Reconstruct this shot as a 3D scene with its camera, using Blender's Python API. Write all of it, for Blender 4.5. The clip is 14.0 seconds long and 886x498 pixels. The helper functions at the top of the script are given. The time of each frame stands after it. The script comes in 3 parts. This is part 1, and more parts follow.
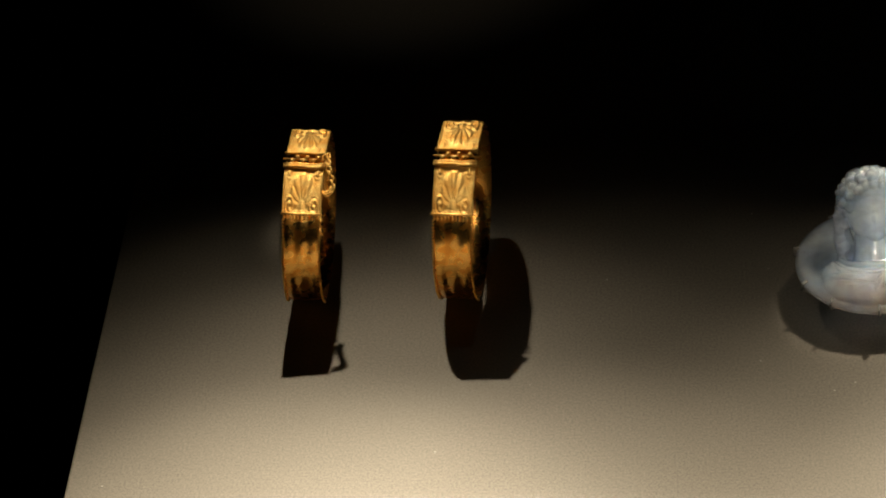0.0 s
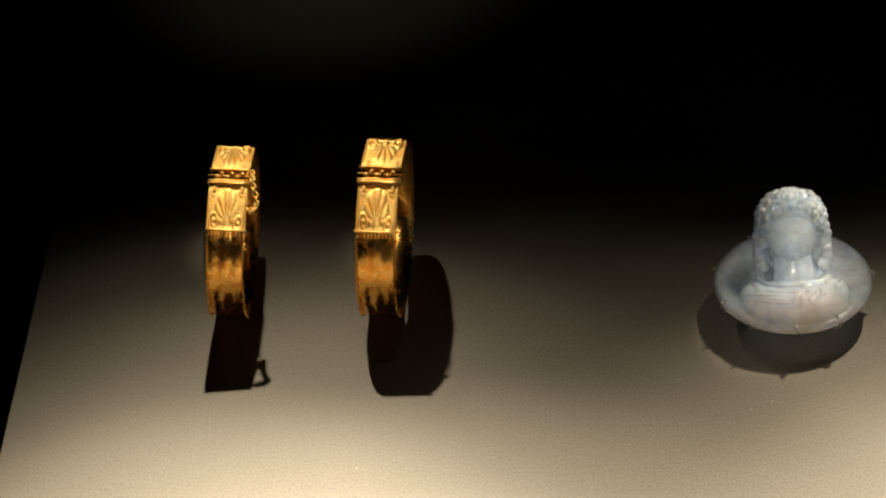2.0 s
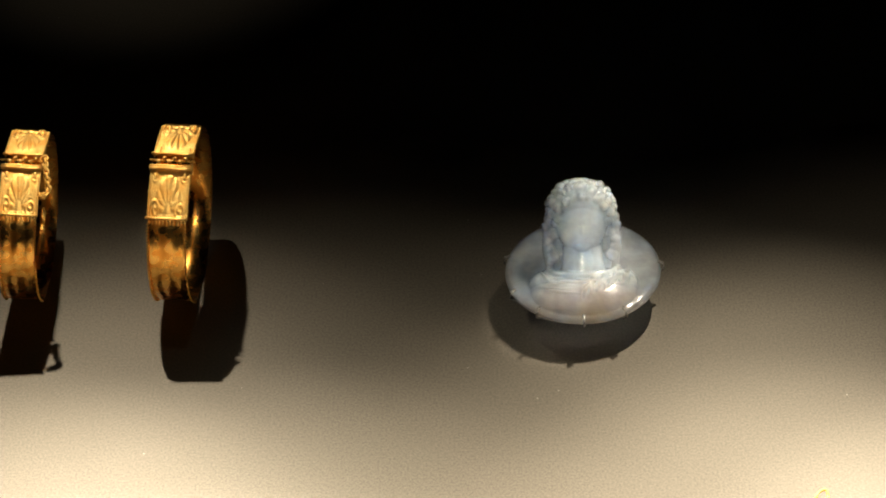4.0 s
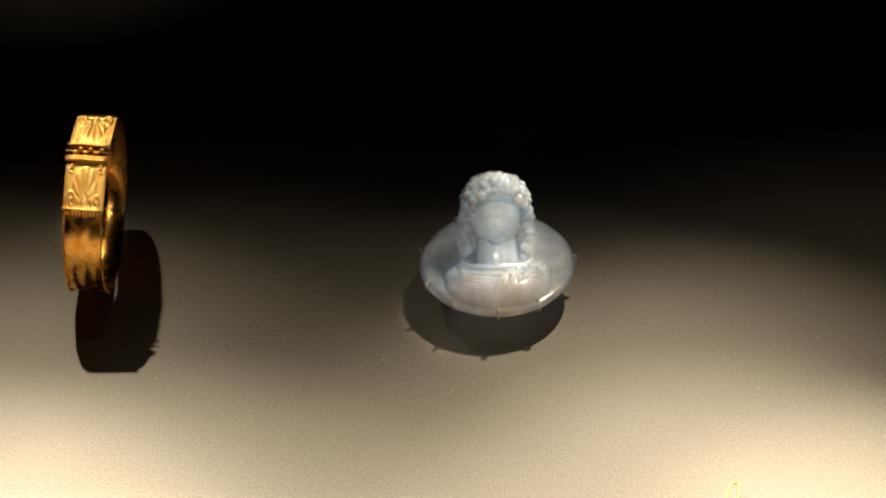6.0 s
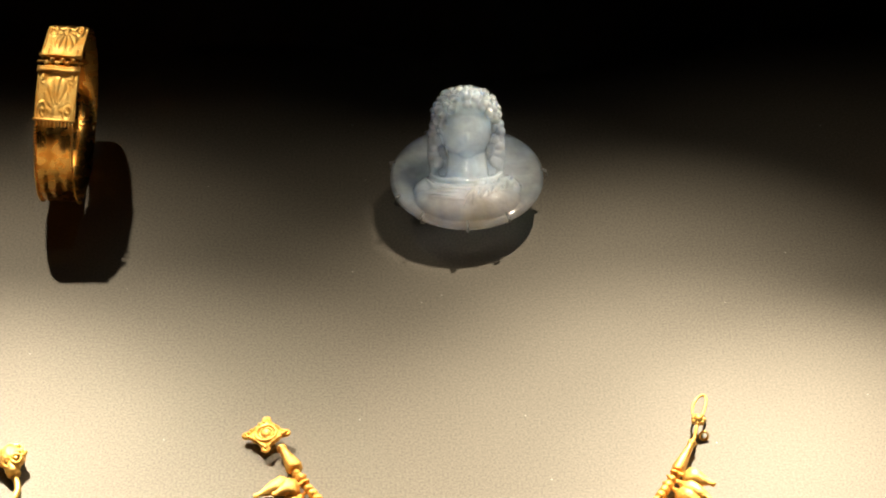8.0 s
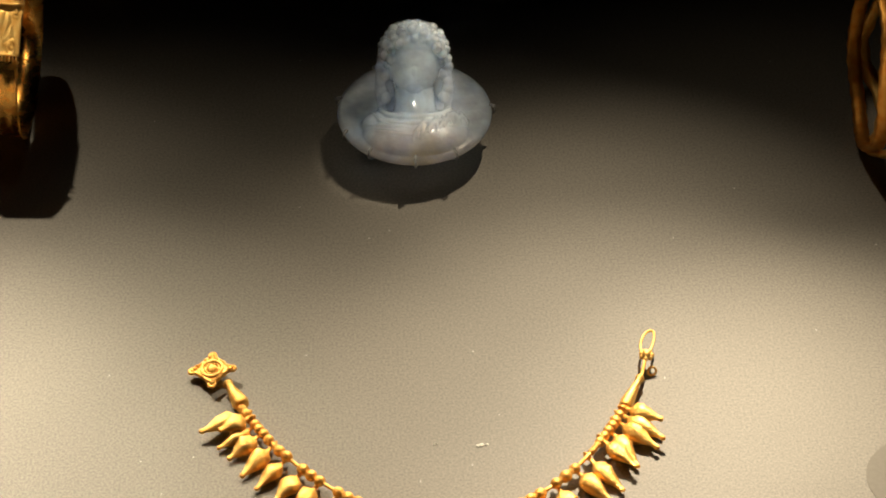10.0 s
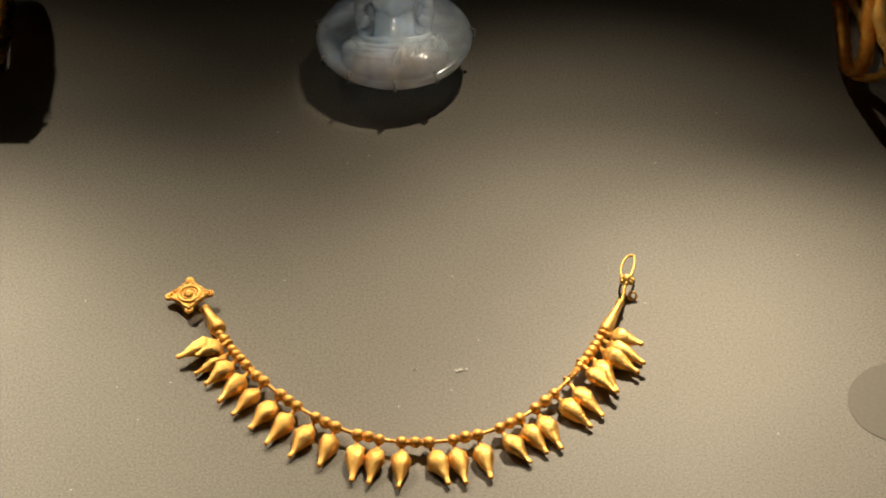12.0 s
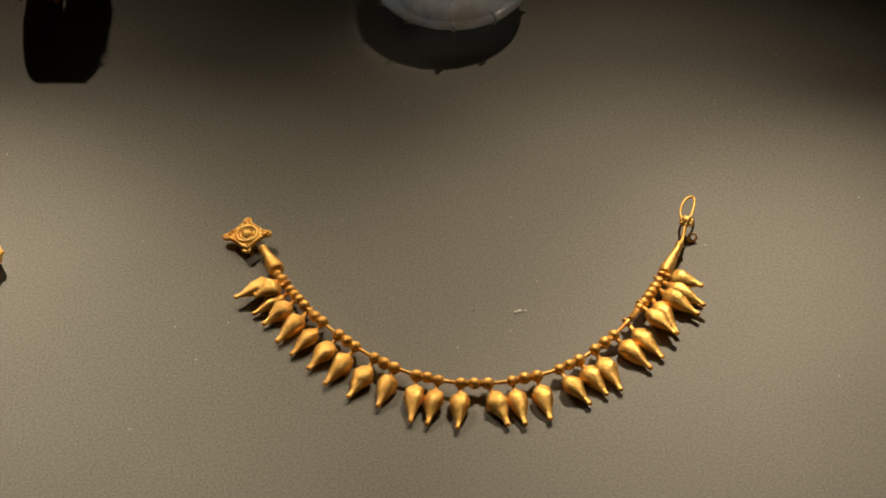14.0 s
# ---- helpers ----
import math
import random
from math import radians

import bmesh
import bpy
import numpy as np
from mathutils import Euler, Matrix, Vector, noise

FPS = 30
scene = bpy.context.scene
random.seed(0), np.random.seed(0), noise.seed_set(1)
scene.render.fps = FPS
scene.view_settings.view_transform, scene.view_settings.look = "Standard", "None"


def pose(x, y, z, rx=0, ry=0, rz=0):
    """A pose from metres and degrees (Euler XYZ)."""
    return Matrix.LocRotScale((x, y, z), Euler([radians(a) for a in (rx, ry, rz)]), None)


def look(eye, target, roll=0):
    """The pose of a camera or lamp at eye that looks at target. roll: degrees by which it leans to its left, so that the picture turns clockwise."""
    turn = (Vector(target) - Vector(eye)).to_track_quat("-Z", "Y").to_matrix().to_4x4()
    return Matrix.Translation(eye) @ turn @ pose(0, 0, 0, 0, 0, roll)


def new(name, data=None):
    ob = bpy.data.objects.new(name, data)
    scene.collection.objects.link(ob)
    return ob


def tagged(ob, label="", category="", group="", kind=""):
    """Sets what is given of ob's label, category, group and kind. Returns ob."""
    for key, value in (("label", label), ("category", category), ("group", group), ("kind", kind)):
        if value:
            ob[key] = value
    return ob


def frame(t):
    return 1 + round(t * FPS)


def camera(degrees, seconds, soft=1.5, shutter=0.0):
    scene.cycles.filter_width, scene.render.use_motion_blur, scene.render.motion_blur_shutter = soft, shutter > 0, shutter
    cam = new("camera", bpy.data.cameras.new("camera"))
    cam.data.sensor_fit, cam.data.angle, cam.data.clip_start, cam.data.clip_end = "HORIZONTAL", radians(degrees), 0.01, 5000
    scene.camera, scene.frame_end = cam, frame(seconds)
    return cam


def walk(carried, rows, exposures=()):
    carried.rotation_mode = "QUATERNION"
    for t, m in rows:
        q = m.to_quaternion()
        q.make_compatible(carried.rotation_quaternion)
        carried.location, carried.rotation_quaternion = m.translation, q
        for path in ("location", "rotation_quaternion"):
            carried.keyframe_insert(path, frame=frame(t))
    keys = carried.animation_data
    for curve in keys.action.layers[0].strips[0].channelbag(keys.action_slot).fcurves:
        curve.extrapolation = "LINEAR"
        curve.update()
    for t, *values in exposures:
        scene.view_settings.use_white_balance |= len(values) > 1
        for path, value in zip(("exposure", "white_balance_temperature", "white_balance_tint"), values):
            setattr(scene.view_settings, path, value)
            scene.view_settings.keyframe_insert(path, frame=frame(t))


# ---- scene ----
cam = camera(18.1, 14.0, 2.0)
PATH = [
    (0, (-0.04391, -0.60732, 0.61906), (-0.14900, 0.17723, 0.00796), -7.879),
    (0.5, (-0.03905, -0.59605, 0.63362), (-0.14840, 0.17817, 0.01023), -8.090),
    (1, (-0.03960, -0.60030, 0.63249), (-0.14681, 0.17796, 0.01377), -7.899),
    (1.5, (-0.04163, -0.60120, 0.63264), (-0.14131, 0.17792, 0.01374), -7.433),
    (2, (-0.04396, -0.61068, 0.62768), (-0.12028, 0.17586, 0.01487), -6.174),
    (2.5, (-0.03725, -0.60430, 0.63620), (-0.10177, 0.17529, 0.01324), -5.533),
    (3, (-0.02762, -0.60432, 0.63808), (-0.08044, 0.17351, 0.01184), -4.834),
    (3.5, (-0.01531, -0.61048, 0.63285), (-0.06433, 0.17131, 0.01124), -4.530),
    (4, (-0.00682, -0.60617, 0.63897), (-0.04671, 0.16985, 0.00953), -3.975),
    (6.5, (-0.01801, -0.60772, 0.64741), (-0.01362, 0.16258, 0.00975), -1.558),
    (7, (-0.01527, -0.61302, 0.64436), (-0.01038, 0.15960, 0.00952), -1.528),
    (7.5, (-0.01844, -0.61159, 0.64864), (-0.00808, 0.14685, -0.00302), -1.093),
    (8, (-0.01728, -0.61312, 0.64677), (-0.00597, 0.13971, -0.01134), -0.816),
    (10.5, (-0.01458, -0.61201, 0.63833), (0.01520, 0.12268, -0.03942), 0.156),
    (11, (-0.01402, -0.61139, 0.63569), (0.01651, 0.11835, -0.04736), 0.189),
    (11.5, (-0.01166, -0.61083, 0.63286), (0.01743, 0.11696, -0.05233), 0.129),
    (12, (-0.00989, -0.61083, 0.63161), (0.01885, 0.11440, -0.05629), 0.104),
    (12.5, (-0.01101, -0.61019, 0.62922), (0.02022, 0.11278, -0.06095), 0.228),
    (13, (-0.01106, -0.60991, 0.62717), (0.02011, 0.11129, -0.06486), 0.272),
    (13.5, (-0.01598, -0.60982, 0.62618), (0.01448, 0.10890, -0.06845), 0.377),
    (14, (-0.01559, -0.60993, 0.62639), (-0.00195, 0.10354, -0.07416), -0.524),
]
walk(cam, [(t, look(e, g, r)) for t, e, g, r in PATH],
     [(0, -0.25), (1.5, 0.0), (3, 0.3), (6.5, 0.3), (8.2, 0.1), (10.3, -0.45), (11.5, -0.7), (12.5, -1.2), (14, -1.75)])

# ---- light ----
world = bpy.data.worlds.new("dark_gallery")
scene.world = world
world.use_nodes = True
world.node_tree.nodes["Background"].inputs[0].default_value = (0.9, 0.8, 0.65, 1)
world.node_tree.nodes["Background"].inputs[1].default_value = 0.0


def spot(name, eye, target, watts, cone, blend, colour, size):
    lamp = bpy.data.lights.new(name, "SPOT")
    lamp.energy, lamp.spot_size, lamp.spot_blend = watts, radians(cone), blend
    lamp.color, lamp.shadow_soft_size = colour, size
    ob = new(name, lamp)
    ob.matrix_world = look(eye, target)
    return ob


WARM = (1.0, 0.86, 0.65)
LEFT_LAMP, RIGHT_LAMP = (-0.178, 0.285, 0.290), (0.100, 0.245, 0.275)
# each case lamp throws a strong beam to the front of the board inside a softer, wider halo, and spills a little behind it
for eye, beams in ((LEFT_LAMP, ((-0.200, 0.020, 66, 0.3), (-0.240, -0.080, 52, 3.2), (-0.200, 0.000, 52, 1.9), (-0.200, 0.060, 52, 0.4), (-0.200, -0.120, 52, 14.5),
                                (-0.080, -0.060, 84, 0.1), (-0.090, -0.120, 52, 9.0), (-0.080, 0.020, 60, 0.35), (-0.145, 0.055, 46, 0.9), (-0.172, 0.410, 40, 0.10))),
                   (RIGHT_LAMP, ((0.010, 0.000, 52, 1.6), (0.000, 0.060, 52, 0.3), (0.060, -0.040, 66, 1.4), (0.060, -0.080, 52, 9.0), (0.060, 0.050, 48, 1.1),
                                 (0.160, -0.100, 104, 0.25), (0.160, -0.120, 52, 11.5)))):
    for x, y, cone, watts in beams:
        spot("case_spot", eye, (x, y, 0.0), watts, cone, 1.0, WARM, 0.003)
# a wash over the board; a pin spot added behind to brighten the stone
for eye, target, cone, watts in (((-0.04, 0.300, 0.90), (-0.04, -0.05, 0.0), 30, 1.0), ((0.290, 0.430, 0.760), (0.003, 0.149, 0.018), 3.1, 50.0)):
    spot("overhead_wash_fill", eye, target, watts, cone, 1.0, WARM, 0.008)
# spots added on the gallery side, one close beam to brighten each upright exhibit
for target, cone, watts in (((-0.193, 0.152, 0.050), 1.3, 15.0), ((-0.138, 0.148, 0.050), 1.3, 15.0),
                            ((0.003, 0.146, 0.023), 2.2, 26.0), ((0.170, 0.122, 0.036), 2.0, 16.0)):
    spot("gallery_side_fill", (-0.030, -0.450, 0.700), target, watts, cone, 1.0, WARM, 0.008)


# ---- materials ----
def material(name):
    m = bpy.data.materials.new(name)
    m.use_nodes = True
    return m, m.node_tree.nodes, m.node_tree.links, m.node_tree.nodes["Principled BSDF"]


def ramp(nodes, links, source, stops):
    r = nodes.new("ShaderNodeValToRGB")
    while len(r.color_ramp.elements) < len(stops):
        r.color_ramp.elements.new(0.5)
    for e, (p, c) in zip(r.color_ramp.elements, stops):
        e.position, e.color = p, (*c, 1)
    links.new(source, r.inputs[0])
    return r.outputs[0]


def tex(nodes, links, kind, scale, detail=4.0, coords="Object"):
    c = nodes.new("ShaderNodeTexCoord")
    n = nodes.new(kind)
    n.inputs["Scale"].default_value = scale
    if kind == "ShaderNodeTexNoise":
        n.inputs["Detail"].default_value = detail
    links.new(c.outputs[coords], n.inputs["Vector"])
    return n


def bump(nodes, links, bsdf, source, strength, distance):
    b = nodes.new("ShaderNodeBump")
    b.inputs["Strength"].default_value, b.inputs["Distance"].default_value = strength, distance
    links.new(source, b.inputs["Height"])
    links.new(b.outputs[0], bsdf.inputs["Normal"])
    return b


def mix(nodes, links, fac, a, b, blend="MIX"):
    n = nodes.new("ShaderNodeMix")
    n.data_type, n.blend_type = "RGBA", blend
    for socket, value in ((n.inputs[0], fac), (n.inputs[6], a), (n.inputs[7], b)):
        if hasattr(value, "links"):
            links.new(value, socket)
        else:
            socket.default_value = value if isinstance(value, float) else (*value, 1)
    return n.outputs[2]


def gold(name, base, dark, rough, grain):
    m, n, l, b = material(name)
    b.inputs["Metallic"].default_value = 1.0
    wear = tex(n, l, "ShaderNodeTexNoise", 260, 6)
    fine = tex(n, l, "ShaderNodeTexNoise", 1500, 4)
    l.new(ramp(n, l, wear.outputs["Fac"], [(0.35, dark), (0.6, base)]), b.inputs["Base Color"])
    l.new(ramp(n, l, wear.outputs["Fac"], [(0.3, (rough + 0.14,) * 3), (0.7, (rough,) * 3)]), b.inputs["Roughness"])
    both = n.new("ShaderNodeMath")
    both.operation = "ADD"
    l.new(wear.outputs["Fac"], both.inputs[0])
    l.new(fine.outputs["Fac"], both.inputs[1])
    bump(n, l, b, both.outputs[0], grain, 0.0003)
    return m


GOLD = gold("worked_gold", (1.0, 0.67, 0.22), (0.96, 0.53, 0.12), 0.47, 0.7)
GOLD_SHEET = gold("sheet_gold", (1.0, 0.54, 0.13), (0.85, 0.36, 0.06), 0.20, 0.12)
GOLD_BURNISHED = gold("burnished_gold", (1.0, 0.50, 0.11), (0.9, 0.36, 0.06), 0.42, 0.5)
GOLD_MATT = gold("matt_gold", (1.0, 0.62, 0.18), (0.92, 0.45, 0.09), 0.46, 0.9)


def board_material():
    m, n, l, b = material("warm_grey_painted_board")
    cloud = tex(n, l, "ShaderNodeTexNoise", 14, 5)
    grain = tex(n, l, "ShaderNodeTexNoise", 1300, 4)
    speck = tex(n, l, "ShaderNodeTexVoronoi", 420)
    base = ramp(n, l, cloud.outputs["Fac"], [(0.3, (0.235, 0.211, 0.172)), (0.7, (0.262, 0.236, 0.194))])
    grit = ramp(n, l, grain.outputs["Fac"], [(0.32, (0.76, 0.76, 0.77)), (0.68, (1.22, 1.22, 1.20))])
    body = mix(n, l, 1.0, base, grit, "MULTIPLY")
    pick = n.new("ShaderNodeSeparateColor")
    l.new(speck.outputs["Color"], pick.inputs[0])
    rare = n.new("ShaderNodeMath")
    rare.operation, rare.inputs[1].default_value = "GREATER_THAN", 0.992
    l.new(pick.outputs[0], rare.inputs[0])
    near = n.new("ShaderNodeMath")
    near.operation, near.inputs[1].default_value = "LESS_THAN", 0.11
    l.new(speck.outputs["Distance"], near.inputs[0])
    dot = n.new("ShaderNodeMath")
    dot.operation = "MULTIPLY"
    l.new(rare.outputs[0], dot.inputs[0])
    l.new(near.outputs[0], dot.inputs[1])
    l.new(mix(n, l, dot.outputs[0], body, (0.75, 0.70, 0.60)), b.inputs["Base Color"])
    b.inputs["Roughness"].default_value = 0.62
    b.inputs["Specular IOR Level"].default_value = 0.35
    bump(n, l, b, grain.outputs["Fac"], 0.07, 0.0002)
    return m


def plain(name, low, high, rough, scale):
    m, n, l, b = material(name)
    t = tex(n, l, "ShaderNodeTexNoise", scale, 5)
    l.new(ramp(n, l, t.outputs["Fac"], [(0.3, low), (0.7, high)]), b.inputs["Base Color"])
    b.inputs["Roughness"].default_value = rough
    bump(n, l, b, t.outputs["Fac"], 0.2, 0.0004)
    return m


BOARD = board_material()
BLACK = plain("black_case_paint", (0.004, 0.004, 0.004), (0.007, 0.006, 0.006), 0.9, 60)
DISC = plain("darker_grey", (0.205, 0.184, 0.150), (0.225, 0.202, 0.166), 0.9, 700)
LINT = plain("pale_lint", (0.74, 0.71, 0.62), (0.84, 0.80, 0.70), 0.9, 900)


def chalcedony():
    m, n, l, b = material("milky_chalcedony")
    cloud = tex(n, l, "ShaderNodeTexNoise", 70, 3)
    sep = n.new("ShaderNodeSeparateXYZ")
    c = n.new("ShaderNodeTexCoord")
    l.new(c.outputs["Object"], sep.inputs[0])
    # the lower edge of the stone is amber, the rest bluish white
    low = n.new("ShaderNodeMapRange")
    low.inputs[1].default_value, low.inputs[2].default_value = -0.012, -0.023
    l.new(sep.outputs[1], low.inputs[0])
    blot = n.new("ShaderNodeMath")
    blot.operation = "MULTIPLY"
    l.new(low.outputs[0], blot.inputs[0])
    l.new(cloud.outputs["Fac"], blot.inputs[1])
    blue = ramp(n, l, cloud.outputs["Fac"], [(0.3, (0.54, 0.69, 1.0)), (0.7, (0.76, 0.87, 1.0))])
    blot.use_clamp = True
    blot.inputs[1].default_value = 1.0
    l.new(mix(n, l, blot.outputs[0], blue, (1.0, 0.70, 0.34)), b.inputs["Base Color"])
    b.inputs["Subsurface Weight"].default_value = 1.0
    b.inputs["Subsurface Radius"].default_value = (1.0, 0.9, 0.8)
    b.inputs["Subsurface Scale"].default_value = 0.020
    b.inputs["Roughness"].default_value = 0.08
    b.inputs["IOR"].default_value = 1.54
    b.inputs["Coat Weight"].default_value, b.inputs["Coat Roughness"].default_value = 1.0, 0.03
    # clearer and cloudier patches
    patch = tex(n, l, "ShaderNodeTexNoise", 120, 4)
    l.new(ramp(n, l, patch.outputs["Fac"], [(0.32, (0.34,) * 3), (0.66, (0.58,) * 3)]), b.inputs["Transmission Weight"])
    fine = tex(n, l, "ShaderNodeTexNoise", 520, 3)
    bump(n, l, b, fine.outputs["Fac"], 0.45, 0.0004)
    return m


def acrylic():
    m, n, l, b = material("clear_acrylic")
    b.inputs["Base Color"].default_value = (0.95, 0.96, 0.96, 1)
    b.inputs["Transmission Weight"].default_value = 0.75
    b.inputs["IOR"].default_value = 1.49
    t = tex(n, l, "ShaderNodeTexNoise", 400, 3)
    l.new(ramp(n, l, t.outputs["Fac"], [(0.3, (0.10,) * 3), (0.8, (0.22,) * 3)]), b.inputs["Roughness"])
    return m


STONE = chalcedony()
CLEAR = acrylic()


# ---- mesh helpers ----
def mesh_of(bm, mat, smooth=True):
    me = bpy.data.meshes.new("mesh")
    bmesh.ops.recalc_face_normals(bm, faces=bm.faces[:])
    bm.to_mesh(me)
    bm.free()
    for p in me.polygons:
        p.use_smooth = smooth
    me.materials.append(mat)
    return me


def part(name, data, mat, parent, label="", m=None, smooth=True):
    ob = new(name, mesh_of(data, mat, smooth) if isinstance(data, bmesh.types.BMesh) else data)
    ob.parent = parent
    if m is not None:
        ob.matrix_local = m
    return tagged(ob, label)


def thing(name, m, label, category, group=""):
    ob = new(name)
    ob.empty_display_size = 0.01
    ob.matrix_world = m
    return tagged(ob, label, category, group)


def box(bm, x0, x1, y0, y1, z0, z1):
    m = Matrix.Translation(((x0 + x1) / 2, (y0 + y1) / 2, (z0 + z1) / 2)) @ Matrix.Diagonal((x1 - x0, y1 - y0, z1 - z0, 1))
    return bmesh.ops.create_cube(bm, size=1, matrix=m)


def ball(bm, at, r, seg=10, ring=7, turn=None):
    m = Matrix.Translation(at)
    if turn is not None:
        m = m @ turn
    s = r if hasattr(r, "__len__") else (r, r, r)
    bmesh.ops.create_uvsphere(bm, u_segments=seg, v_segments=ring, radius=1, matrix=m @ Matrix.Diagonal((*s, 1)))


def sweep(bm, pts, radii, seg=8, closed=False, flat=1.0, side=None):
    """A tube along pts; flat squashes it along side."""
    pts = [Vector(p) for p in pts]
    n = len(pts)
    rings = []
    ref = Vector(side) if side is not None else Vector((0.31, 0.17, 0.93))
    for i, p in enumerate(pts):
        a = pts[(i - 1) % n] if closed or i else p
        b = pts[(i + 1) % n] if closed or i < n - 1 else p
        t = (b - a).normalized()
        u = (ref - t * ref.dot(t)).normalized()
        w = t.cross(u)
        r = radii[i] if hasattr(radii, "__len__") else radii
        rings.append([bm.verts.new(p + (u * math.cos(k) * flat + w * math.sin(k)) * r)
                      for k in (2 * math.pi * j / seg for j in range(seg))])
    for i in range(n if closed else n - 1):
        a, b = rings[i], rings[(i + 1) % n]
        for j in range(seg):
            bm.faces.new((a[j], a[(j + 1) % seg], b[(j + 1) % seg], b[j]))
    if not closed:
        bm.faces.new(rings[0][::-1])
        bm.faces.new(rings[-1])


def lathe(bm, profile, seg=16):
    """A body turned about x from (along, radius) pairs."""
    rings = []
    for x, r in profile:
        rings.append([bm.verts.new((x, r * math.cos(k), r * math.sin(k))) for k in (2 * math.pi * j / seg for j in range(seg))])
    for a, b in zip(rings, rings[1:]):
        for j in range(seg):
            bm.faces.new((a[j], a[(j + 1) % seg], b[(j + 1) % seg], b[j]))
    bm.faces.new(rings[0][::-1])
    bm.faces.new(rings[-1])


def torus(bm, m, major, minor, seg=16, tube=7, squeeze=1.0):
    pts = [m @ Vector((major * math.cos(k) * squeeze, major * math.sin(k), 0)) for k in (2 * math.pi * j / seg for j in range(seg))]
    sweep(bm, pts, minor, tube, True, side=m.to_3x3() @ Vector((0, 0, 1)))


# ---- the case ----
def slab(name, size, mat, label, category, bevel=0.0):
    bm = bmesh.new()
    box(bm, *size)
    if bevel:
        bmesh.ops.bevel(bm, geom=bm.edges[:], offset=bevel, segments=3, affect="EDGES", profile=0.5)
    ob = new(name, mesh_of(bm, mat, False))
    return tagged(ob, label, category, kind="structure")


slab("floor", (-0.272, 0.62, -0.42, 0.44, -0.018, 0.0), BOARD, "warm grey speckled display board of a museum case", "display board", 0.0008)
slab("ground", (-2.2, 2.2, -2.4, 1.4, -0.86, -0.82), BLACK, "black floor below the display board", "floor")
slab("plinth", (-0.262, 0.61, -0.41, 0.43, -0.82, -0.019), BLACK, "black plinth that carries the display board", "plinth")
slab("wall_north", (-2.2, 2.2, 0.60, 0.64, -0.82, 2.2), BLACK, "black back wall of the unlit case", "wall")
slab("wall_south", (-2.2, 2.2, -2.4, -2.36, -0.82, 2.2), BLACK, "black wall of the dark gallery", "wall")
slab("wall_west", (-2.2, -2.16, -2.36, 0.60, -0.82, 2.2), BLACK, "black side wall of the dark gallery", "wall")
slab("wall_east", (2.16, 2.2, -2.36, 0.60, -0.82, 2.2), BLACK, "black side wall of the dark gallery", "wall")
slab("ceiling", (-2.2, 2.2, -2.4, 0.64, 2.2, 2.24), BLACK, "black ceiling of the dark gallery", "ceiling")


# ---- bracelets ----
def on_ring(radius, degrees, x=0.0):
    """A place on a ring that stands on the origin, its axis along x; degrees from the back over the top to the front."""
    a = radians(degrees)
    return Vector((x, radius * math.cos(a), RING + radius * math.sin(a)))


RING = 0.0313
WIDE = 0.0070


def strip(lo, hi, steps, across, half, outer, inner):
    """A bent plate from lo to hi degrees; outer(u, v) gives the outer radius, u from -1 to 1 over the width, v from 0 to 1 along."""
    bm = bmesh.new()
    grid = [[bm.verts.new(on_ring(outer(-1 + 2 * j / across, i / steps), lo + (hi - lo) * i / steps, half * (-1 + 2 * j / across)))
             for j in range(across + 1)] for i in range(steps + 1)]
    back = [[bm.verts.new(on_ring(inner(i / steps), lo + (hi - lo) * i / steps, half * s)) for s in (-1, 1)] for i in range(steps + 1)]
    for i in range(steps):
        for j in range(across):
            bm.faces.new((grid[i][j], grid[i][j + 1], grid[i + 1][j + 1], grid[i + 1][j]))
        bm.faces.new((back[i][0], back[i + 1][0], back[i + 1][1], back[i][1]))
        bm.faces.new((grid[i][0], grid[i + 1][0], back[i + 1][0], back[i][0]))
        bm.faces.new((grid[i + 1][-1], grid[i][-1], back[i][1], back[i + 1][1]))
    for g, k in ((grid[0], back[0]), (grid[-1], back[-1])):
        bm.faces.new([*g, k[1], k[0]])
    return bm


def palmette(u, v):
    """The relief of a fan of leaves with two scrolls at its foot, from 0 to 1; v = 1 at the foot."""
    x, y = u, (0.86 - v) * 1.25
    r, a = math.hypot(x, y), math.atan2(x, max(y, -0.2) + 1e-6)
    h = 0.0
    if 0.12 < r < 1.02 and y > -0.05:
        lobe = abs(math.cos(a * 6.5)) ** 0.6
        reach = 0.80 + 0.15 * math.cos(a * 2)
        h = lobe * max(0.0, min(1.0, (reach - r) * 9)) * min(1.0, (r - 0.12) * 8)
        h *= 0.55 + 0.45 * math.sin(min(1.0, r / reach) * math.pi)
    for s in (-1, 1):
        d = math.hypot(x - s * 0.62, y - 0.02)
        if d < 0.26:
            h = max(h, 0.5 + 0.5 * math.cos(d * 38 + s * math.atan2(y - 0.02, x - s * 0.62)))
        d = math.hypot(x - s * 0.72, v - 0.14)
        if d < 0.17:
            h = max(h, 0.25 + 0.75 * math.cos(d / 0.17 * math.pi / 2) if d < 0.09 or d > 0.13 else 0.1)
    d = math.hypot(x, y * 0.8)
    if d < 0.17:
        h = max(h, 1 - d / 0.17 * 0.8)
    return h


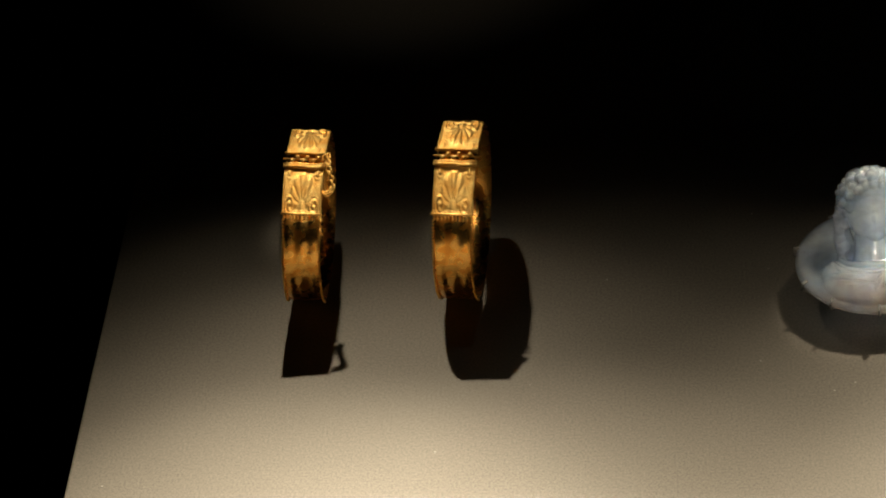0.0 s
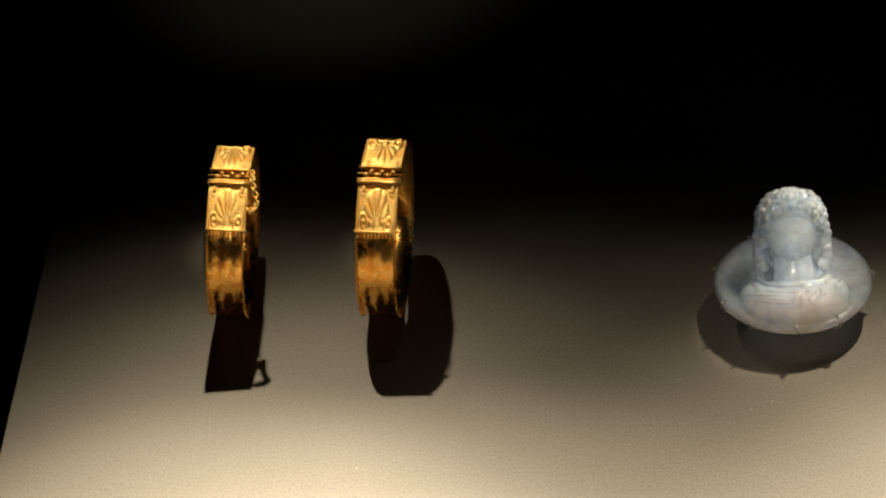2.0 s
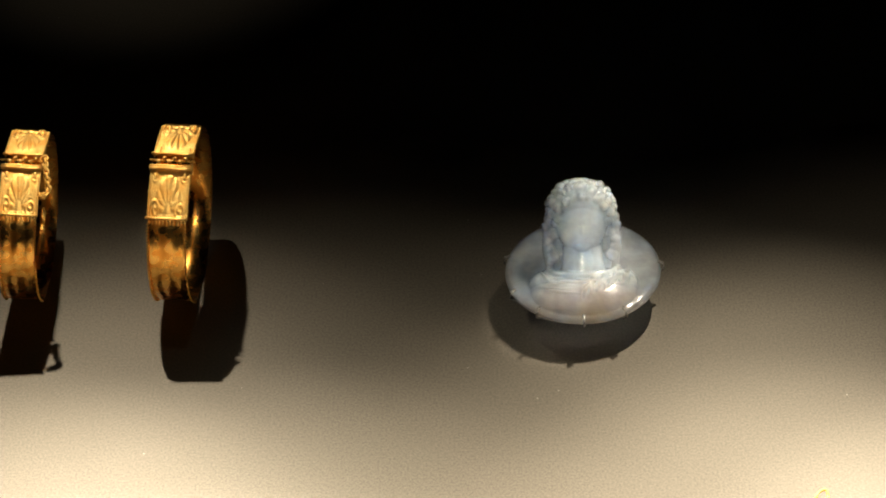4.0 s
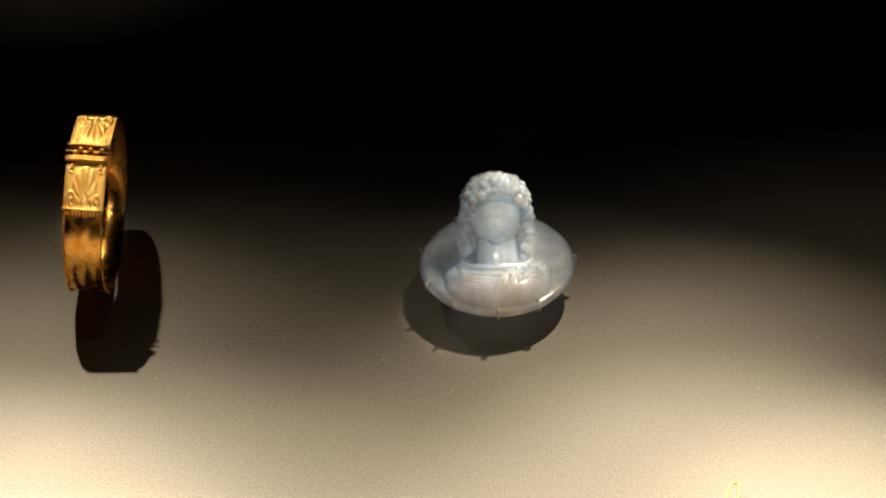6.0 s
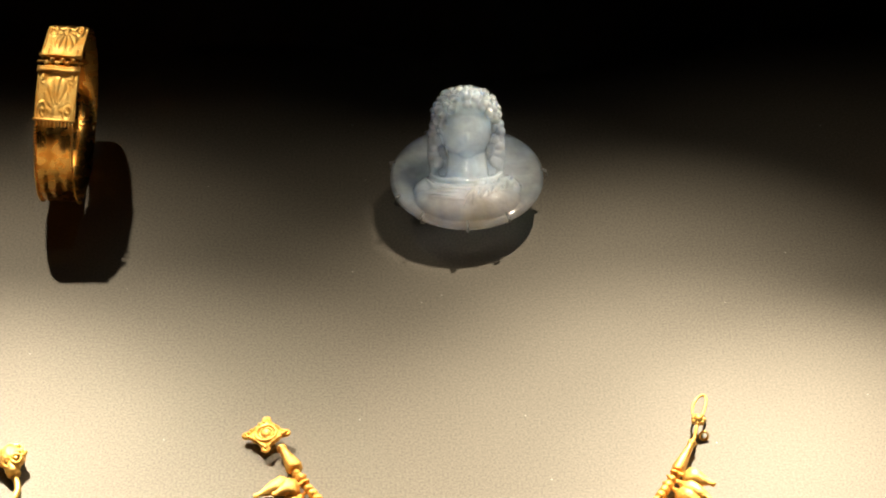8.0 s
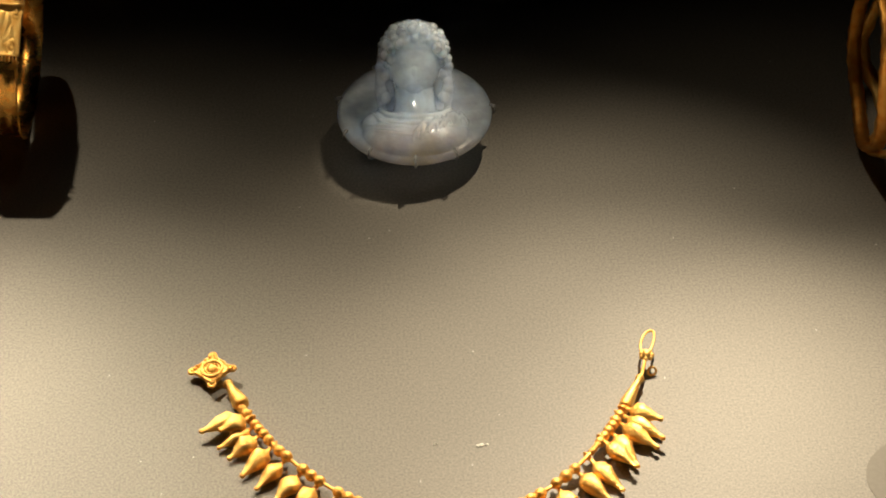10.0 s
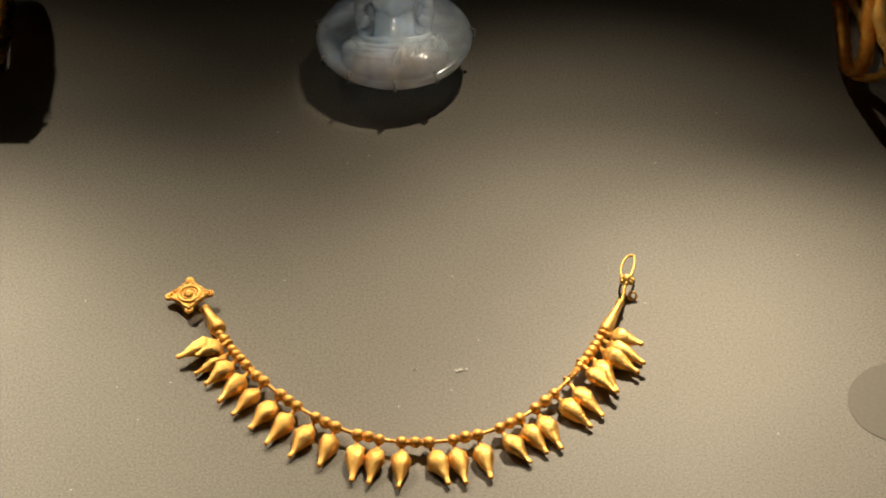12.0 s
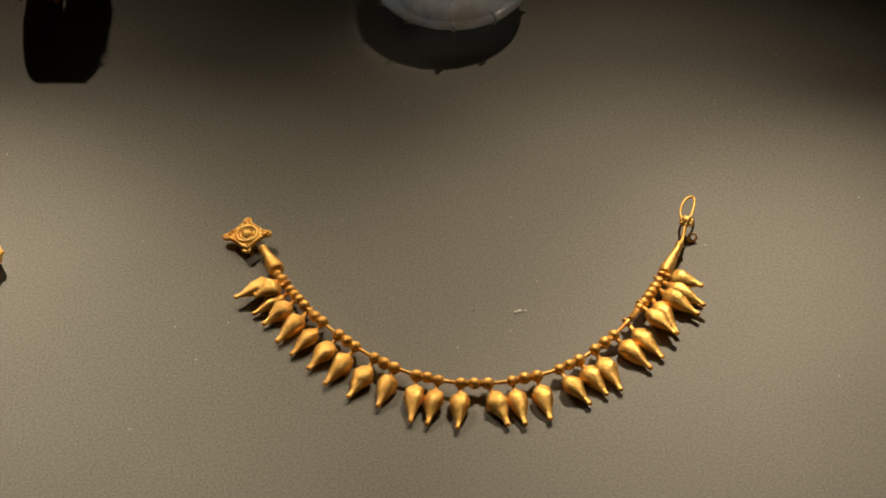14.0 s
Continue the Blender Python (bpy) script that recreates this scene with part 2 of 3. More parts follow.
def hinged_bracelet(m, label, spin, chain):
    b = thing("bracelet", m, label, "bracelet", "gold bracelets in the case")
    turn = Matrix.Translation((0, 0, RING)) @ Matrix.Rotation(radians(spin), 4, "X") @ Matrix.Translation((0, 0, -RING))
    thick = 0.0012

    def flat(lo, hi, amount):
        """Radius of a plate that is partly flattened towards its chord."""
        half = radians((hi - lo) / 2)
        return lambda v: RING * (1 - amount + amount * math.cos(half) / math.cos(half * (2 * v - 1)) * (1 + 0.25 * (1 - math.cos(half)))) - 0.0006

    # decorated plates on both sides of the clasp, v runs away from it
    for lo, hi, name in ((102, 68, "upper_plate"), (113, 145, "front_plate")):
        base = flat(min(lo, hi), max(lo, hi), 0.10 if lo > 110 else 0.80)

        def skin(u, v, base=base):
            edge = 0.00035 if abs(u) > 0.93 or v > 0.95 or v < 0.04 else 0.0
            return base(v) + 0.0004 + 0.0006 * palmette(u, v) + edge + 0.00008 * noise.noise((u * 5, v * 7, lo))
        p = part(name, strip(lo, hi, 56, 52, WIDE, skin, lambda v, base=base: base(v) - thick), GOLD, b, "plate with an embossed palmette", turn)
    # plain band right round the back
    wavy = lambda u, v: RING * (1 + 0.0006 * math.sin(v * 40)) + 0.00016 * math.cos(u * 3 * math.pi) + 0.00018 * noise.noise((u * 2, v * 30, spin))
    part("band", strip(144.5, 430, 140, 30, WIDE * 0.93, wavy, lambda v: RING - 0.0009), GOLD_SHEET, b, "smooth sheet gold band", turn)
    # rows of beads along both rims of the band
    for side in (-1, 1):
        bm = bmesh.new()
        for k in range(42):
            ball(bm, on_ring(RING + 0.0003, 150 + 2.1 * k, side * WIDE * 0.94), 0.00046, 7, 5)
        part("beaded_rim", bm, GOLD, b, "", turn)
    # border of small tongues under the front plate
    bm = bmesh.new()
    for k in range(11):
        x = WIDE * 0.9 * (-1 + 2 * k / 10)
        ball(bm, on_ring(RING + 0.0004, 148.2, x), (0.00045, 0.0011, 0.0006), 7, 6, Matrix.Rotation(radians(148 - 90), 4, "X"))
    part("tongue_border", bm, GOLD, b, "", turn)
    bm = bmesh.new()
    sweep(bm, [on_ring(RING + 0.0007, 145.6, WIDE * 1.04 * s) for s in (-1, -0.5, 0, 0.5, 1)], 0.00055, 8)
    part("moulding", bm, GOLD, b, "", turn)
    for deg, r in ((113.5, 0.0007), (111.6, 0.0005), (102.2, 0.0005)):
        bm = bmesh.new()
        sweep(bm, [on_ring(RING + 0.0006, deg + 0.3 * math.sin(s * 5), WIDE * 1.07 * s) for s in (-1, -0.6, -0.2, 0.2, 0.6, 1)], r, 9)
        part("moulding", bm, GOLD, b, "", turn)
    # strip added behind the hinge to keep light from leaking through the gap
    part("hinge_light_stop", strip(100, 115, 6, 4, WIDE * 0.92, lambda u, v: RING - 0.0010, lambda v: RING - 0.0018), GOLD_SHEET, b, "", turn)
    # clasp: knuckles on a pin
    bm = bmesh.new()
    sweep(bm, [on_ring(RING + 0.0001, 107, WIDE * s) for s in (-1.12, 0, 1.12)], 0.0004, 8)
    part("pin", bm, GOLD, b, "", turn)
    for k in range(6):
        bm = bmesh.new()
        x = WIDE * (-0.66 + 1.32 * k / 5)
        deg = 105.8 if k % 2 else 108.4
        sweep(bm, [on_ring(RING + 0.0003, deg, x - 0.0007), on_ring(RING + 0.0004, deg, x), on_ring(RING + 0.0003, deg, x + 0.0007)], [0.0007, 0.00095, 0.0007], 9)
        part("knuckle", bm, GOLD, b, "", turn)
    bm = bmesh.new()
    sweep(bm, [on_ring(RING - 0.0012, 107, WIDE * s) for s in (-0.95, 0, 0.95)], 0.0014, 10)
    part("hinge_tube", bm, GOLD_SHEET, b, "", turn)
    if chain:
        way = [(0.0070, 107, 0.0012), (0.0080, 105, 0.0016), (0.0084, 110, 0.0018), (0.0088, 115, 0.0018), (0.0098, 121, 0.0016),
               (0.0108, 127, 0.0012), (0.0102, 131, 0.0012), (0.0086, 133, 0.0013), (0.0072, 131, 0.0014)]
        pts = [on_ring(RING + r, d, x) for x, d, r in way]
        fine = []
        for a, c in zip(pts, pts[1:]):
            fine += [a.lerp(c, k / 2) for k in range(2)]
        for k, (a, c) in enumerate(zip(fine, fine[1:])):
            bm = bmesh.new()
            turned = (c - a).to_track_quat("Y", "Z").to_matrix().to_4x4() @ Matrix.Rotation(radians(90 * (k % 2) + 20), 4, "Y")
            torus(bm, Matrix.Translation((a + c) / 2) @ turned, 0.00120, 0.00042, 12, 6, 0.72)
            part("chain_link", bm, GOLD, b, "", turn)
    return b


first = hinged_bracelet(pose(-0.1970, 0.1728, 0.0, 0, 6.0, -1.0), "hinged gold bracelet with palmette plates and a hanging chain", -4, True)
first.scale = (0.97, 0.965, 0.965)
hinged_bracelet(pose(-0.1408, 0.1695, 0.0, 0, 3.5, -4.2), "hinged gold bracelet with palmette plates and beaded rims", 0, False)


def twisted_bracelet(m):
    b = thing("bracelet", m, "gold bracelet of a plain and a granulated band, half shaded", "bracelet", "gold bracelets in the case")
    bm = bmesh.new()
    sweep(bm, [on_ring(RING - 0.0014, 3 * i, -0.0048 + 0.0006 * math.sin(i * 0.21)) for i in range(120)],
          [0.0013 + 0.0001 * math.sin(i * 1.7) for i in range(120)], 14, True, 2.0, (1, 0, 0))
    part("plain_band", bm, GOLD_BURNISHED, b, "smooth burnished gold band")
    # the second band runs round in long waves, wound with wire over the top and sown with grains below

    def crossing(d, up=0.0):
        return on_ring(RING + 0.0004 + up, d, 0.0014 - 0.0036 * math.cos(radians(4 * (d - 155))))
    bm = bmesh.new()
    sweep(bm, [crossing(3 * i) for i in range(120)], [0.0015 + 0.0002 * math.sin(i * 1.1) for i in range(120)], 14, True, 1.8, (1, 0, 0))
    part("crossing_band", bm, GOLD, b, "waving gold band")
    for k in range(16):
        d = 118 + 2.0 * k
        side = (crossing(d + 1) - crossing(d - 1)).normalized()
        bm = bmesh.new()
        turned = side.to_track_quat("Z", "Y").to_matrix().to_4x4()
        torus(bm, Matrix.Translation(crossing(d)) @ turned, 0.0021, 0.00045, 16, 6)
        part("wire_winding", bm, GOLD, b)
    rng = random.Random(11)
    bm = bmesh.new()
    for k in range(150):
        d = rng.uniform(172, 205)
        ball(bm, crossing(d, 0.0011) + Vector((rng.uniform(-0.0019, 0.0019), 0, 0)), rng.uniform(0.0003, 0.00055), 7, 5)
    part("granulation", bm, GOLD, b, "patch of fine gold grains")
    return b


twisted_bracelet(pose(0.1678, 0.1490, 0.0, 0, 1, 0))


# ---- stone bust on its clear mount ----
def stone_bust():
    bm = bmesh.new()
    # oval disc with a rounded rim and a nearly flat face
    rim = 0.0275
    prof = [(0.0, rim * 0.80), (0.0008, rim * 0.94), (0.0020, rim), (0.0030, rim * 0.992), (0.0038, rim * 0.955), (0.0041, rim * 0.90), (0.0040, rim * 0.70)]
    lathe(bm, prof, 72)
    bmesh.ops.transform(bm, matrix=Matrix.Rotation(radians(-90), 4, "Y"), verts=bm.verts[:])
    # shoulders and draped chest, running out into the disc
    domes = (((0.0, -0.0128, 0.0030), (0.0190, 0.0126, 0.0068)), ((-0.0112, -0.0085, 0.0036), (0.0080, 0.0066, 0.0050)), ((0.0112, -0.0085, 0.0036), (0.0080, 0.0066, 0.0050)))
    for at, r in domes:
        ball(bm, at, r, 40, 24)

    def chest(x, y, up):
        top = 0.0040
        for at, r in domes:
            q = 1 - ((x - at[0]) / r[0]) ** 2 - ((y - at[1]) / r[1]) ** 2
            top = max(top, at[2] + r[2] * math.sqrt(max(q, 0.0)))
        return (x, y, top + up)
    # rolled neckline of the dress and a second fold below it
    for half, depth, y0, r in ((0.0128, 0.0080, -0.0030, 0.0013), (0.0150, 0.0098, -0.0045, 0.0007)):
        sweep(bm, [chest(half * math.sin(a), y0 - depth * math.cos(a), 0.0004) for a in np.linspace(-1.45, 1.45, 24)],
              [r * (0.35 + 0.65 * math.cos(a * 0.9)) for a in np.linspace(-1.45, 1.45, 24)], 10)
    # fan of slanting folds over one shoulder, broad soft ones over the other
    rng = random.Random(9)
    for k in range(11):
        f = k / 10
        x0, y0 = 0.0040 + 0.0125 * f, -0.0100 + 0.0045 * f
        x1, y1 = -0.0010 + 0.0190 * f, -0.0215 + 0.0105 * f
        r = rng.uniform(0.0006, 0.0011)
        sweep(bm, [chest(x0 + (x1 - x0) * t + 0.0006 * math.sin(t * 6 + k * 2.1), y0 + (y1 - y0) * t, 0.0002) for t in np.linspace(0, 1, 11)],
              [r * w for w in (0.2, 0.6, 0.9, 1.0, 0.9, 1.0, 1.0, 0.9, 0.7, 0.5, 0.2)], 8)
    for x0, x1, y0, y1, r in ((0.0135, 0.0170, -0.0105, -0.0075, 0.0007), (0.0110, 0.0165, -0.0140, -0.0105, 0.0006),
                              (-0.0165, -0.0020, -0.0110, -0.0155, 0.0008), (-0.0150, 0.0000, -0.0145, -0.0190, 0.0009), (-0.0140, -0.0090, -0.0080, -0.0135, 0.0009)):
        sweep(bm, [chest(x0 + (x1 - x0) * t, y0 + (y1 - y0) * t - 0.0010 * math.sin(t * 3), 0.0) for t in np.linspace(0, 1, 9)],
              [r * w for w in (0.2, 0.6, 0.9, 1.0, 1.0, 0.9, 0.7, 0.5, 0.2)], 8)
    # neck and head
    sweep(bm, [(0, -0.0060, 0.004), (0, -0.0032, 0.009), (0, 0.0012, 0.014), (0, 0.0050, 0.018)], [0.0084, 0.0073, 0.0068, 0.0072], 28)
    ball(bm, (0, 0.0046, 0.0203), (0.0092, 0.0086, 0.0102), 32, 22, Matrix.Rotation(radians(-25), 4, "X"))
    ball(bm, (0, 0.0026, 0.0190), (0.0083, 0.0080, 0.0082), 28, 18)
    ball(bm, (0, -0.0034, 0.0178), (0.0034, 0.0030, 0.0026), 18, 12)
    ball(bm, (0, -0.0018, 0.0228), (0.0015, 0.0026, 0.0032), 14, 10, Matrix.Rotation(radians(-30), 4, "X"))
    ball(bm, (0, 0.0088, 0.0232), (0.0104, 0.0088, 0.0096), 32, 20)
    # rows of combed-back curls over the crown
    crown = Vector((0, 0.0088, 0.0232))
    for row in range(6):
        tilt = radians(-8 + 19 * row)
        count = 17 - 2 * row
        for k in range(count):
            a = radians(-35 + 250 * (k + 0.5 * (row % 2)) / (count - 1))
            d = Vector((math.cos(a) * math.cos(tilt), math.sin(a) * math.cos(tilt), math.sin(tilt)))
            r = rng.uniform(0.0014, 0.0022)
            ball(bm, crown + Vector((d.x * 0.0114, d.y * 0.0094, d.z * 0.0100)), (r, r * rng.uniform(0.7, 1.1), r * rng.uniform(0.8, 1.2)), 12, 8)
    # wreath of curls along the brow
    for k in range(11):
        a = radians(-80 + 16 * k)
        ball(bm, (0.0100 * math.sin(a), 0.0062 - 0.0008 * math.cos(a), 0.0226 + 0.0088 * math.cos(a)), rng.uniform(0.0015, 0.0021), 12, 9)
    # locks beside the face, free of the neck, that come down to the shoulders
    for s in (-1, 1):
        for k in range(6):
            ball(bm, (s * (0.0112 + 0.0010 * math.sin(k * 2.3)), 0.0060 - 0.0016 * k, 0.0218 - 0.0021 * k), rng.uniform(0.0019, 0.0025), 12, 9)
        sweep(bm, [(s * 0.0118, 0.0050, 0.020), (s * 0.0128, -0.0005, 0.013), (s * 0.0112, -0.0045, 0.0075)], [0.0016, 0.0012, 0.0014], 12)
        sweep(bm, [(s * 0.0098, 0.0095, 0.003), (s * 0.0104, 0.0090, 0.011), (s * 0.0100, 0.0080, 0.017)], [0.0036, 0.0024, 0.0022], 12)
    ob = new("bust_medallion", mesh_of(bm, STONE))
    tagged(ob, "milky blue chalcedony medallion carved with a small bust", "medallion")
    ob.matrix_world = pose(0.0030, 0.1495, 0.0115, 2, 0, 0)
    re = ob.modifiers.new("fuse", "REMESH")
    re.mode, re.voxel_size, re.use_smooth_shade = "VOXEL", 0.00030, True
    sm = ob.modifiers.new("polish", "SMOOTH")
    sm.factor, sm.iterations = 0.5, 2
    return ob


stone_bust()


def clear_mount():
    m = thing("display_mount", pose(0.0030, 0.1495, 0.0), "clear acrylic claw mount under the stone medallion", "mount")
    bm = bmesh.new()
    lathe(bm, [(0.0, 0.0090), (0.0008, 0.0092), (0.0016, 0.0086)], 32)
    bmesh.ops.transform(bm, matrix=Matrix.Rotation(radians(-90), 4, "Y"), verts=bm.verts[:])
    part("foot", bm, CLEAR, m)
    bm = bmesh.new()
    sweep(bm, [(0, 0, 0.0014), (0, 0, 0.006), (0, 0, 0.0117)], 0.0035, 16)
    part("post", bm, CLEAR, m)
    for deg in (165, 206, 234, 269, 300, 2, 60, 120):
        bm = bmesh.new()
        a = radians(deg)
        d = Vector((math.cos(a), math.sin(a), 0))
        sweep(bm, [d * 0.0020 + Vector((0, 0, 0.0100)), d * 0.020 + Vector((0, 0, 0.0095)), d * 0.0264 + Vector((0, 0, 0.0108)),
                   d * 0.0284 + Vector((0, 0, 0.0130)), d * 0.0281 + Vector((0, 0, 0.0152)), d * 0.0264 + Vector((0, 0, 0.0160))],
              [0.0006, 0.0006, 0.0005, 0.0006, 0.0006, 0.0005], 10)
        part("claw", bm, CLEAR, m)


clear_mount()


# ---- necklace ----
def spline(knots, steps):
    out = []
    k = [Vector(p) for p in knots]
    k = [k[0] * 2 - k[1], *k, k[-1] * 2 - k[-2]]
    for i in range(1, len(k) - 2):
        for s in range(steps):
            t = s / steps
            out.append(0.5 * ((2 * k[i]) + (k[i + 1] - k[i - 1]) * t + (2 * k[i - 1] - 5 * k[i] + 4 * k[i + 1] - k[i + 2]) * t * t
                              + (3 * k[i] - k[i - 1] - 3 * k[i + 1] + k[i + 2]) * t ** 3))
    return out + [k[-2]]


def along(path, s):
    """Place and direction at the length s along a path."""
    for a, b in zip(path, path[1:]):
        d = (b - a).length
        if s <= d:
            return a.lerp(b, s / d), (b - a).normalized()
        s -= d
    return path[-1], (path[-1] - path[-2]).normalized()


def lying(at, to):
    """The pose of a piece whose x runs from at to to."""
    at, to = Vector(at), Vector(to)
    return Matrix.Translation(at) @ (to - at).to_track_quat("X", "Z").to_matrix().to_4x4()


def necklace():
    n = thing("necklace", pose(0, 0, 0), "gold necklace with seed-shaped pendants laid out on the board", "necklace")
    Z = 0.0036
    knots = [(-0.0564, 0.0149, Z), (-0.0491, 0.0029, Z), (-0.0419, -0.0070, Z), (-0.0314, -0.0180, Z), (-0.0193, -0.0272, Z), (-0.0059, -0.0328, Z),
             (0.0094, -0.0345, Z), (0.0247, -0.0316, Z), (0.0372, -0.0254, Z), (0.0493, -0.0145, Z), (0.0581, -0.0027, Z), (0.0661, 0.0103, Z)]
    path = spline(knots, 12)
    length = sum((b - a).length for a, b in zip(path, path[1:]))
    bm = bmesh.new()
    sweep(bm, path, 0.00060, 8)
    part("cord", bm, GOLD_MATT, n, "gold wire cord")
    bm = bmesh.new()
    lathe(bm, [(-0.00145, 0.0006), (-0.00115, 0.0011), (-0.00045, 0.00148), (0.00045, 0.00148), (0.00115, 0.0011), (0.00145, 0.0006)], 12)
    bead = mesh_of(bm, GOLD_MATT)
    bm = bmesh.new()
    lathe(bm, [(-0.5, 0.0008), (-0.46, 0.0011), (-0.2, 0.0010), (0.2, 0.0010), (0.46, 0.0011), (0.5, 0.0008)], 12)
    tube = mesh_of(bm, GOLD_MATT)
    rng = random.Random(7)
    # pendants in mm: where each hangs along the cord, and where its tip lies on the board
    hang = [(3.0, -69.7, 7.0), (6.3, -63.5, 7.8), (8.8, -63.8, -0.9), (12.8, -60.5, -5.7), (19.3, -56.3, -13.4), (26.7, -51.8, -18.8), (34.5, -46.4, -25.0),
            (41.8, -41.3, -31.8), (49.5, -34.0, -37.2), (56.9, -25.1, -41.5), (64.6, -15.3, -47.8), (71.6, -10.2, -49.1), (78.6, -0.9, -51.1),
            (87.0, 14.5, -50.1), (94.5, 19.6, -50.3), (102.5, 27.2, -48.3), (110.0, 39.7, -42.3), (117.3, 45.1, -38.6), (124.0, 49.6, -36.9),
            (132.8, 59.4, -28.3), (140.1, 63.3, -23.7), (148.5, 68.0, -13.2), (154.4, 68.8, -13.7), (158.3, 75.8, -5.4), (161.3, 77.9, -1.3), (163.5, 77.8, 7.5)]
    # those that lie on their neighbours
    lifted = {0: 0.8, 1: 1.6, 21: 1.0, 23: 0.5, 24: 1.0, 25: 1.8}
    length /= 0.16439

    def put_bead(s, k):
        at, d = along(path, s)
        at.z += rng.uniform(-0.0003, 0.0003)
        tilt = d + Vector((rng.uniform(-0.2, 0.2), rng.uniform(-0.2, 0.2), 0))
        part("bead", bead, None, n, "", lying(at, at + tilt) @ Matrix.Scale(k * rng.uniform(0.92, 1.10), 4))
    # close beads at both ends
    for lo, hi in ((0.0004, 0.0170), (0.1475, 0.1636)):
        count = round((hi - lo) / 0.0027)
        for k in range(count + 1):
            put_bead((lo + (hi - lo) * k / count) * length, 1.12)
    # between them three beads, the outer two with a pendant, and a thin tube, over and over
    ends = [h[0] / 1000 for h in hang[4:21]]
    for a, b in [(0.0170, ends[0])] + list(zip(ends, ends[1:])):
        if ends.index(b) % 2:
            for s in (a, (a + b) / 2, b) if ends.index(b) > 1 else ((a + b) / 2, b):
                put_bead(s * length, 1.20)
    for a, b in [(0.0193, 0.0267)] + [(ends[i], ends[i + 1]) for i in range(2, 16, 2)] + [(0.1401, 0.1475)]:
        p0, p1 = along(path, (a + 0.0011) * length)[0], along(path, (b - 0.0011) * length)[0]
        part("tube_bead", tube, None, n, "", lying((p0 + p1) / 2, p1) @ Matrix.Diagonal(((p1 - p0).length, 1, 1, 1)))
    # seed pendants: ring, stem, swelling dented body, small knob
    seeds = []
    for v in range(5):
        bm = bmesh.new()
        lathe(bm, [(0.0, 0.0008), (0.10, 0.0008), (0.18, 0.0009), (0.22, 0.0019), (0.28, 0.0030 + 0.0002 * (v % 3)), (0.36, 0.0036), (0.45, 0.0037 + 0.0001 * v), (0.56, 0.0032),
                   (0.68, 0.0023), (0.80, 0.0014), (0.90, 0.0009), (0.93, 0.0011), (0.97, 0.0010), (1.0, 0.0005)], 16)
        for p in bm.verts:
            p.co.x *= 0.0155
            dent = 0.92 + 0.28 * noise.noise(p.co * 470 + Vector((v * 9, 0, 0)))
            p.co.y, p.co.z = p.co.y * dent, p.co.z * dent * 0.9
        torus(bm, Matrix.Translation((-0.0004, 0, 0)) @ Matrix.Rotation(radians(90), 4, "X"), 0.0013, 0.0005, 12, 6)
        seeds.append(mesh_of(bm, GOLD_MATT))
    for i, (s, x1, y1) in enumerate(hang):
        up = 0.0022 * lifted.get(i, 0)
        a = along(path, s / 1000 * length)[0]
        a.z = Z - 0.0008 + up * 0.5
        b = Vector((x1 / 1000, y1 / 1000 - 1.1 * up, 0.0015 + up))
        stretch = (b - a).length / 0.0155
        part("pendant", seeds[i * 3 % 5], None, n, "", lying(a, b) @ Matrix.Rotation(rng.uniform(-0.5, 0.5), 4, "X") @ Matrix.Diagonal((stretch, 0.94, 0.74, 1)))
    # long end caps
    cone = [(0.0, 0.0017), (0.0006, 0.0019), (0.002, 0.0021), (0.006, 0.0017), (0.010, 0.0012), (0.0135, 0.0010), (0.0140, 0.0013), (0.0148, 0.0013), (0.0150, 0.0006)]
    for a, b, k in (((-0.0562, 0.0158, 0.0038), (-0.0612, 0.0268, 0.0034), 0.80), ((0.0662, 0.0108, 0.0036), (0.0728, 0.0250, 0.0036), 1.0)):
        bm = bmesh.new()
        lathe(bm, [(x * k, r * (1.35 if k < 1 else 1.1)) for x, r in cone], 14)
        part("end_cap", bm, GOLD_MATT, n, "long fluted gold end cap", lying(a, b))
    # square clasp plate with a boss in a raised ring and loops at its corners
    plate = part("clasp_plate", clasp_body(), GOLD_MATT, n, "square gold clasp plate with a central boss", pose(-0.0662, 0.0328, 0.0034, 6, -5, -47) @ Matrix.Diagonal((0.92, 0.92, 1, 1)))
    bm = bmesh.new()
    torus(bm, Matrix.Identity(4), 0.0037, 0.0006, 28, 8)
    torus(bm, Matrix.Identity(4), 0.0024, 0.0003, 24, 6)
    part("raised_ring", bm, GOLD, plate, "", Matrix.Translation((0, 0, 0.0007)))
    bm = bmesh.new()
    ball(bm, (0, 0, 0.0006), (0.0019, 0.0019, 0.0011), 16, 10)
    part("boss", bm, GOLD, plate)
    for x, y in ((-1, -1), (-1, 1), (1, 1), (1, -1)):
        bm = bmesh.new()
        torus(bm, Matrix.Translation((x * 0.0052, y * 0.0049, 0)), 0.0011, 0.0006, 14, 7)
        ball(bm, (x * 0.0049, y * 0.0038, 0.0002), 0.0010, 8, 6)
        part("loop", bm, GOLD_MATT, plate)
    # hook: a flower ball and a long open loop
    bm = bmesh.new()
    ball(bm, (0, 0, 0), 0.0018, 12, 9)
    for k in range(7):
        a = 2 * math.pi * k / 7
        ball(bm, (0.0017 * math.cos(a), 0.0017 * math.sin(a), -0.0002), 0.0009, 8, 6)
    part("flower_knob", bm, GOLD, n, "", pose(0.0752, 0.0330, 0.0052))
    bm = bmesh.new()
